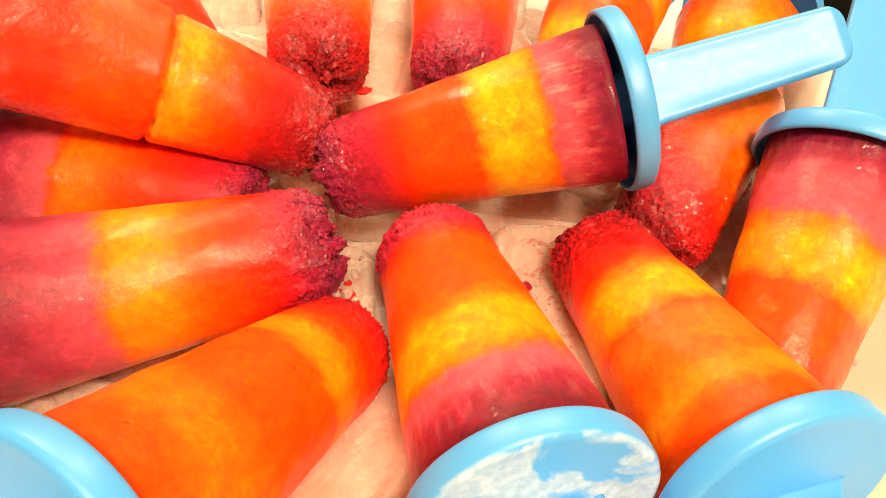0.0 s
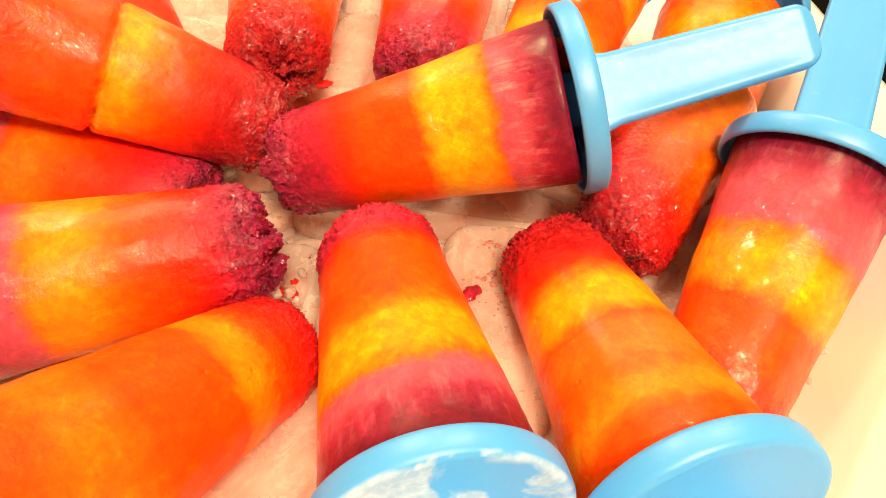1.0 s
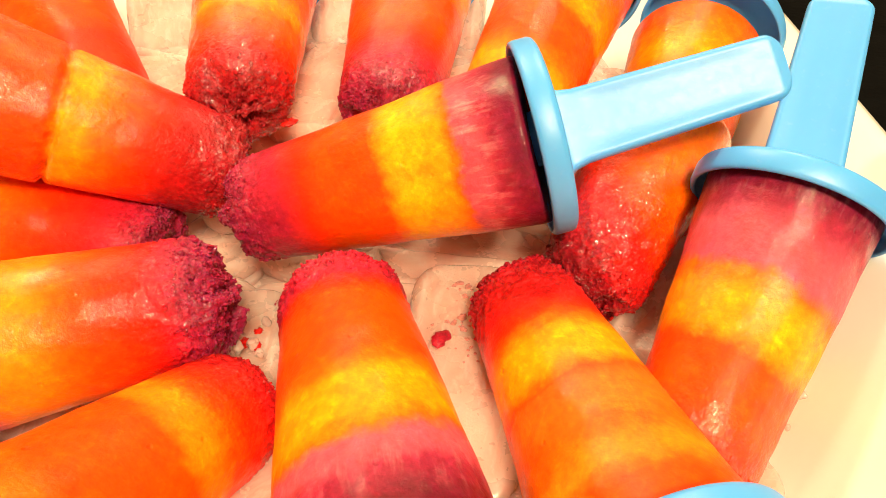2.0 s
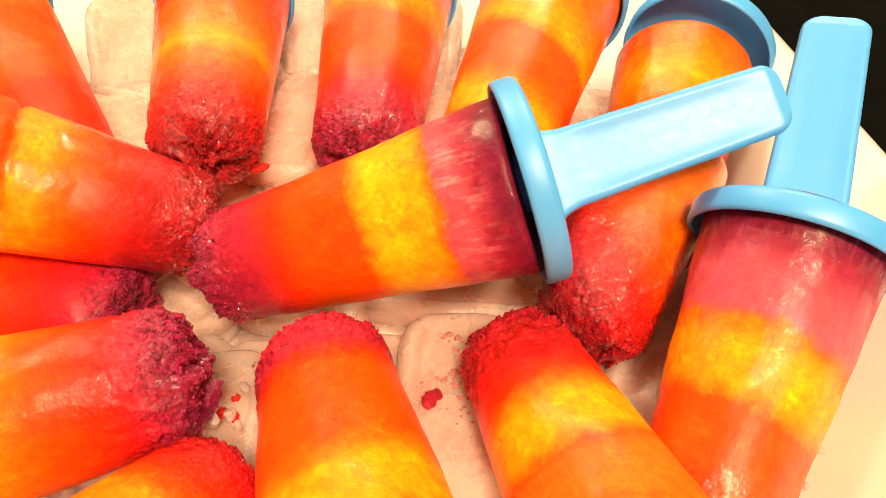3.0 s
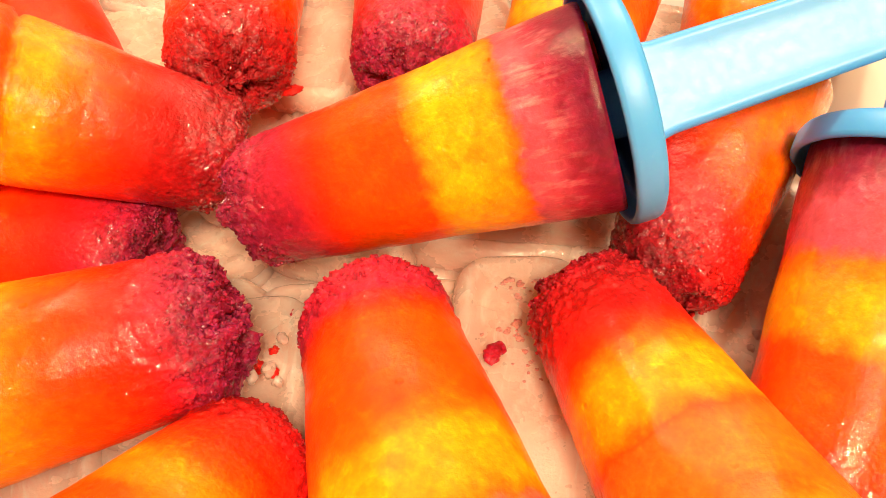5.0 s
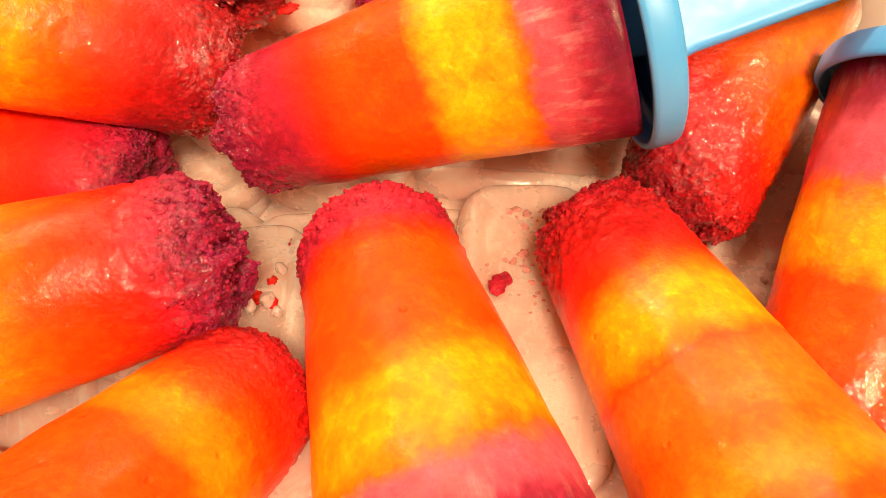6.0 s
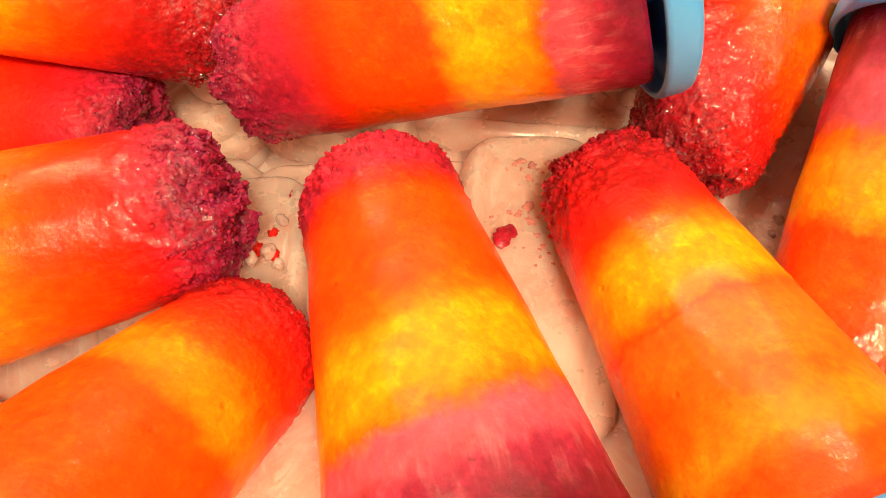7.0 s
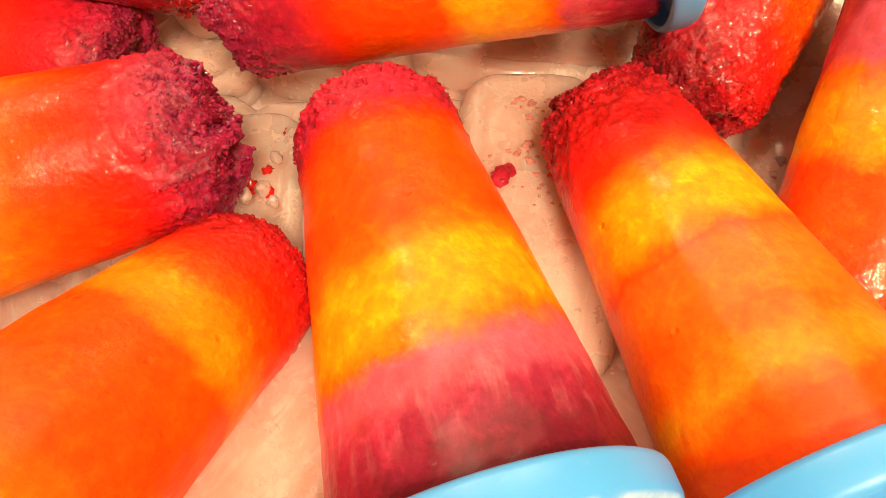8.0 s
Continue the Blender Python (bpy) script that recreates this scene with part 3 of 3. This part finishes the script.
# the pieces that show between the popsicles
for row in ((0, 0.0325, 0.1515, 0.0305, -5, 6, 0), (1, -0.0040, 0.1490, 0.0285, 2, 2, 0), (2, -0.0345, 0.1505, 0.0300, 4, 0, 0),
            (3, -0.0650, 0.1850, 0.0200, -35, 4, 0), (1, 0.0300, 0.2150, 0.0270, 82, 0, 0), (0, 0.0930, 0.1660, 0.0280, -28, 5, 0), (1, 0.1090, 0.1830, 0.0330, -32, 10, -6),
            (2, -0.0200, 0.1000, 0.0290, -30, 4, 0), (0, -0.0190, 0.2560, 0.0420, 8, 4, 0), (1, 0.0300, 0.2620, 0.0420, -16, 4, 0),
            (2, -0.0760, 0.2650, 0.0420, 35, 4, 0), (3, 0.0700, 0.2600, 0.0410, -30, 4, 0), (0, -0.0500, 0.2500, 0.0420, 15, 2, 0),
            (1, 0.0040, 0.2550, 0.0400, 0, 3, 0), (3, -0.0280, 0.2150, 0.0270, 70, 0, 0), (0, 0.0720, 0.1020, 0.0190, 10, 0, 0),
            (1, 0.0280, 0.0900, 0.0230, -10, 0, 0), (3, -0.0750, 0.1150, 0.0200, 20, 0, 0), (2, -0.0050, 0.3000, 0.0380, 30, 0, 0),
            (2, -0.0600, 0.3000, 0.0400, -20, 0, 0), (3, 0.0500, 0.3000, 0.0380, 20, 0, 0), (1, 0.1050, 0.2200, 0.0240, 15, 0, 0),
            (0, -0.1050, 0.2950, 0.0430, 25, 3, 0), (1, -0.1250, 0.2500, 0.0400, -50, 0, 0), (0, -0.0300, 0.3150, 0.0470, 40, 2, 0), (1, -0.0850, 0.3250, 0.0450, 70, 0, 3),
            (0, 0.0300, 0.3150, 0.0450, -40, 2, 0), (1, 0.0800, 0.3150, 0.0430, 10, 2, 0), (3, -0.0250, 0.2850, 0.0490, -8, 2, 0), (3, 0.0300, 0.2850, 0.0480, 12, 2, 0),
            (0, -0.1050, 0.3330, 0.0500, 10, 38, 0), (1, -0.0620, 0.3350, 0.0500, -6, 38, 0), (0, -0.0210, 0.3360, 0.0500, 4, 38, 0), (1, 0.0230, 0.3350, 0.0500, -8, 38, 0),
            (2, 0.0920, 0.2800, 0.0430, -25, 2, 0), (3, -0.0850, 0.2800, 0.0490, 48, 0, 0)):
    ice_finger(*row)

# ---- crumbs ----
CRUMB_PURPLE = juice([(0.0, CRIMSON), (0.1, PURPLE)], 21.0)
CRUMB_PINK = juice([(0.0, (0.80, 0.25, 0.23)), (0.1, (0.72, 0.17, 0.19))], 25.0, wet=0.5)
CRUMB_RED = juice([(0.0, RED), (0.1, RED)], 22.0)


def crumb(x, y, z, size, seed, material, label, flat=0.42):
    bm = bmesh.new()
    bmesh.ops.create_icosphere(bm, subdivisions=3, radius=size)
    off = Vector((seed, seed * 1.3, seed * 0.7))
    for v in bm.verts:
        v.co *= 1 + 0.75 * noise.noise(v.co * (0.9 / size) + off) + 0.5 * noise.noise(v.co * (2.4 / size) + off)
        v.co.z *= flat
    ob = tagged(new("popsicle_crumb", bake("popsicle_crumb", bm, material)), label, "crumb", "frozen crumbs")
    ob.matrix_world = pose(x, y, z, 0, 0, seed * 50)


crumb(0.0262, 0.1590, 0.0385, 0.0026, 1.1, CRUMB_PURPLE, "purple frozen juice crumb lying on the ice")
crumb(-0.0270, 0.2320, 0.0670, 0.0024, 2.2, CRUMB_RED, "dark red frozen juice crumb at a torn tip")
crumb(-0.0250, 0.1750, 0.0350, 0.0018, 3.3, CRUMB_PURPLE, "small purple frozen juice crumb on the ice")
for i, (x, y, size) in enumerate(((0.0320, 0.1815, 0.0009), (0.0310, 0.1770, 0.0007), (0.0325, 0.1680, 0.0013), (0.0300, 0.1655, 0.0009), (0.0340, 0.1600, 0.0008),
                                  (0.0335, 0.1765, 0.0011), (0.0352, 0.1570, 0.0006), (0.0345, 0.1800, 0.0010), (0.0330, 0.1640, 0.0010))):
    crumb(x, y, 0.0366 + 0.105 * (y - 0.1515), size, 4.1 + i * 1.7, CRUMB_PINK, "tiny pink frozen juice speck on the ice", 0.2)
speck_rng = random.Random(12)
for cx, cy, spread, number in ((0.0325, 0.1785, 0.0030, 14), (0.0300, 0.1640, 0.0025, 10), (0.0350, 0.1560, 0.0030, 8)):
    for i in range(number):
        x, y = cx + speck_rng.gauss(0, spread), cy + speck_rng.gauss(0, spread)
        crumb(x, y, 0.0366 + 0.105 * (y - 0.1515), speck_rng.uniform(0.0003, 0.0008), 60 + speck_rng.uniform(0, 9), CRUMB_PINK,
              "tiny pink frozen juice speck on the ice", 0.2)
for i, (x, y, z, size) in enumerate(((0.0950, 0.1775, 0.0330, 0.0013), (0.0970, 0.1810, 0.0330, 0.0008), (-0.0280, 0.1630, 0.0360, 0.0014), (-0.0300, 0.1570, 0.0375, 0.0016),
                                     (-0.0270, 0.1600, 0.0355, 0.0009), (-0.0255, 0.1535, 0.0400, 0.0011), (0.0730, 0.1700, 0.0330, 0.0018), (0.0790, 0.1730, 0.0330, 0.0013))):
    crumb(x, y, z, size, 30.3 + i * 1.3, CRUMB_RED, "small red frozen juice crumb on the ice")
crumb(-0.0905, 0.1845, 0.0790, 0.0016, 51.0, juice([(0.0, (0.20, 0.02, 0.004)), (0.1, RED)], 23.0), "dark chipped crumb stuck in a crack")
crumb(0.0068, 0.1262, 0.0690, 0.0021, 52.0, juice([(0.0, PEACH), (0.1, AMBER)], 24.0), "pale orange frozen flake stuck to a popsicle")


# ---- ice chips and water ----
def ice_chip(x, y, z, size, seed):
    bm = bmesh.new()
    bmesh.ops.create_icosphere(bm, subdivisions=3, radius=size)
    off = Vector((seed, seed * 0.6, seed * 1.9))
    for v in bm.verts:
        v.co *= 1 + 0.6 * noise.noise(v.co * (0.8 / size) + off) + 0.25 * noise.noise(v.co * (2.5 / size) + off)
    ob = tagged(new("ice_chip", bake("ice_chip", bm, ICE)), "small wet broken chip of clear ice", "ice", "chips of ice")
    ob.matrix_world = pose(x, y, z, seed * 31, seed * 17, seed * 47)


for i, (x, y, z, size) in enumerate(((-0.0335, 0.1500, 0.0445, 0.0024), (-0.0300, 0.1505, 0.0425, 0.0020), (-0.0270, 0.1545, 0.0400, 0.0022), (-0.0380, 0.1470, 0.0450, 0.0016),
                                     (-0.0245, 0.1510, 0.0400, 0.0017), (-0.0260, 0.1660, 0.0370, 0.0018), (0.0930, 0.1660, 0.0330, 0.0020), (0.0900, 0.1620, 0.0330, 0.0015),
                                     (0.0960, 0.1700, 0.0330, 0.0014), (0.1180, 0.1330, 0.0480, 0.0016), (0.1130, 0.1260, 0.0440, 0.0011))):
    ice_chip(x, y, z, size * 0.8, 2.0 + i * 1.37)


WATER = Nodes("clear_water")
WATER.set(Base_Color=(0.22, 0.62, 1.0, 1), Roughness=0.05, IOR=1.33, Transmission_Weight=0.2)
WATER = WATER.mat
handle = next(ob for ob in POPSICLES[0].children_recursive if ob.name.startswith("stick"))
bpy.context.view_layer.update()
for i in range(26):
    x, z = rng.uniform(-0.0065, 0.0065), (rng.uniform(0.006, 0.054) if i % 3 else rng.gauss(0.012, 0.003))
    bm = bmesh.new()
    bmesh.ops.create_uvsphere(bm, u_segments=16, v_segments=8, radius=rng.uniform(0.0002, 0.0005))
    for v in bm.verts:
        v.co.y *= 0.45
        v.co.z *= 1.2
    drop = tagged(new("water_drop", bake("water_drop", bm, WATER)), "tiny clear water drop on the blue handle", "water drop", "drops on the handle")
    drop.matrix_world = handle.matrix_world @ Matrix.Translation((x, 0.0021, z))
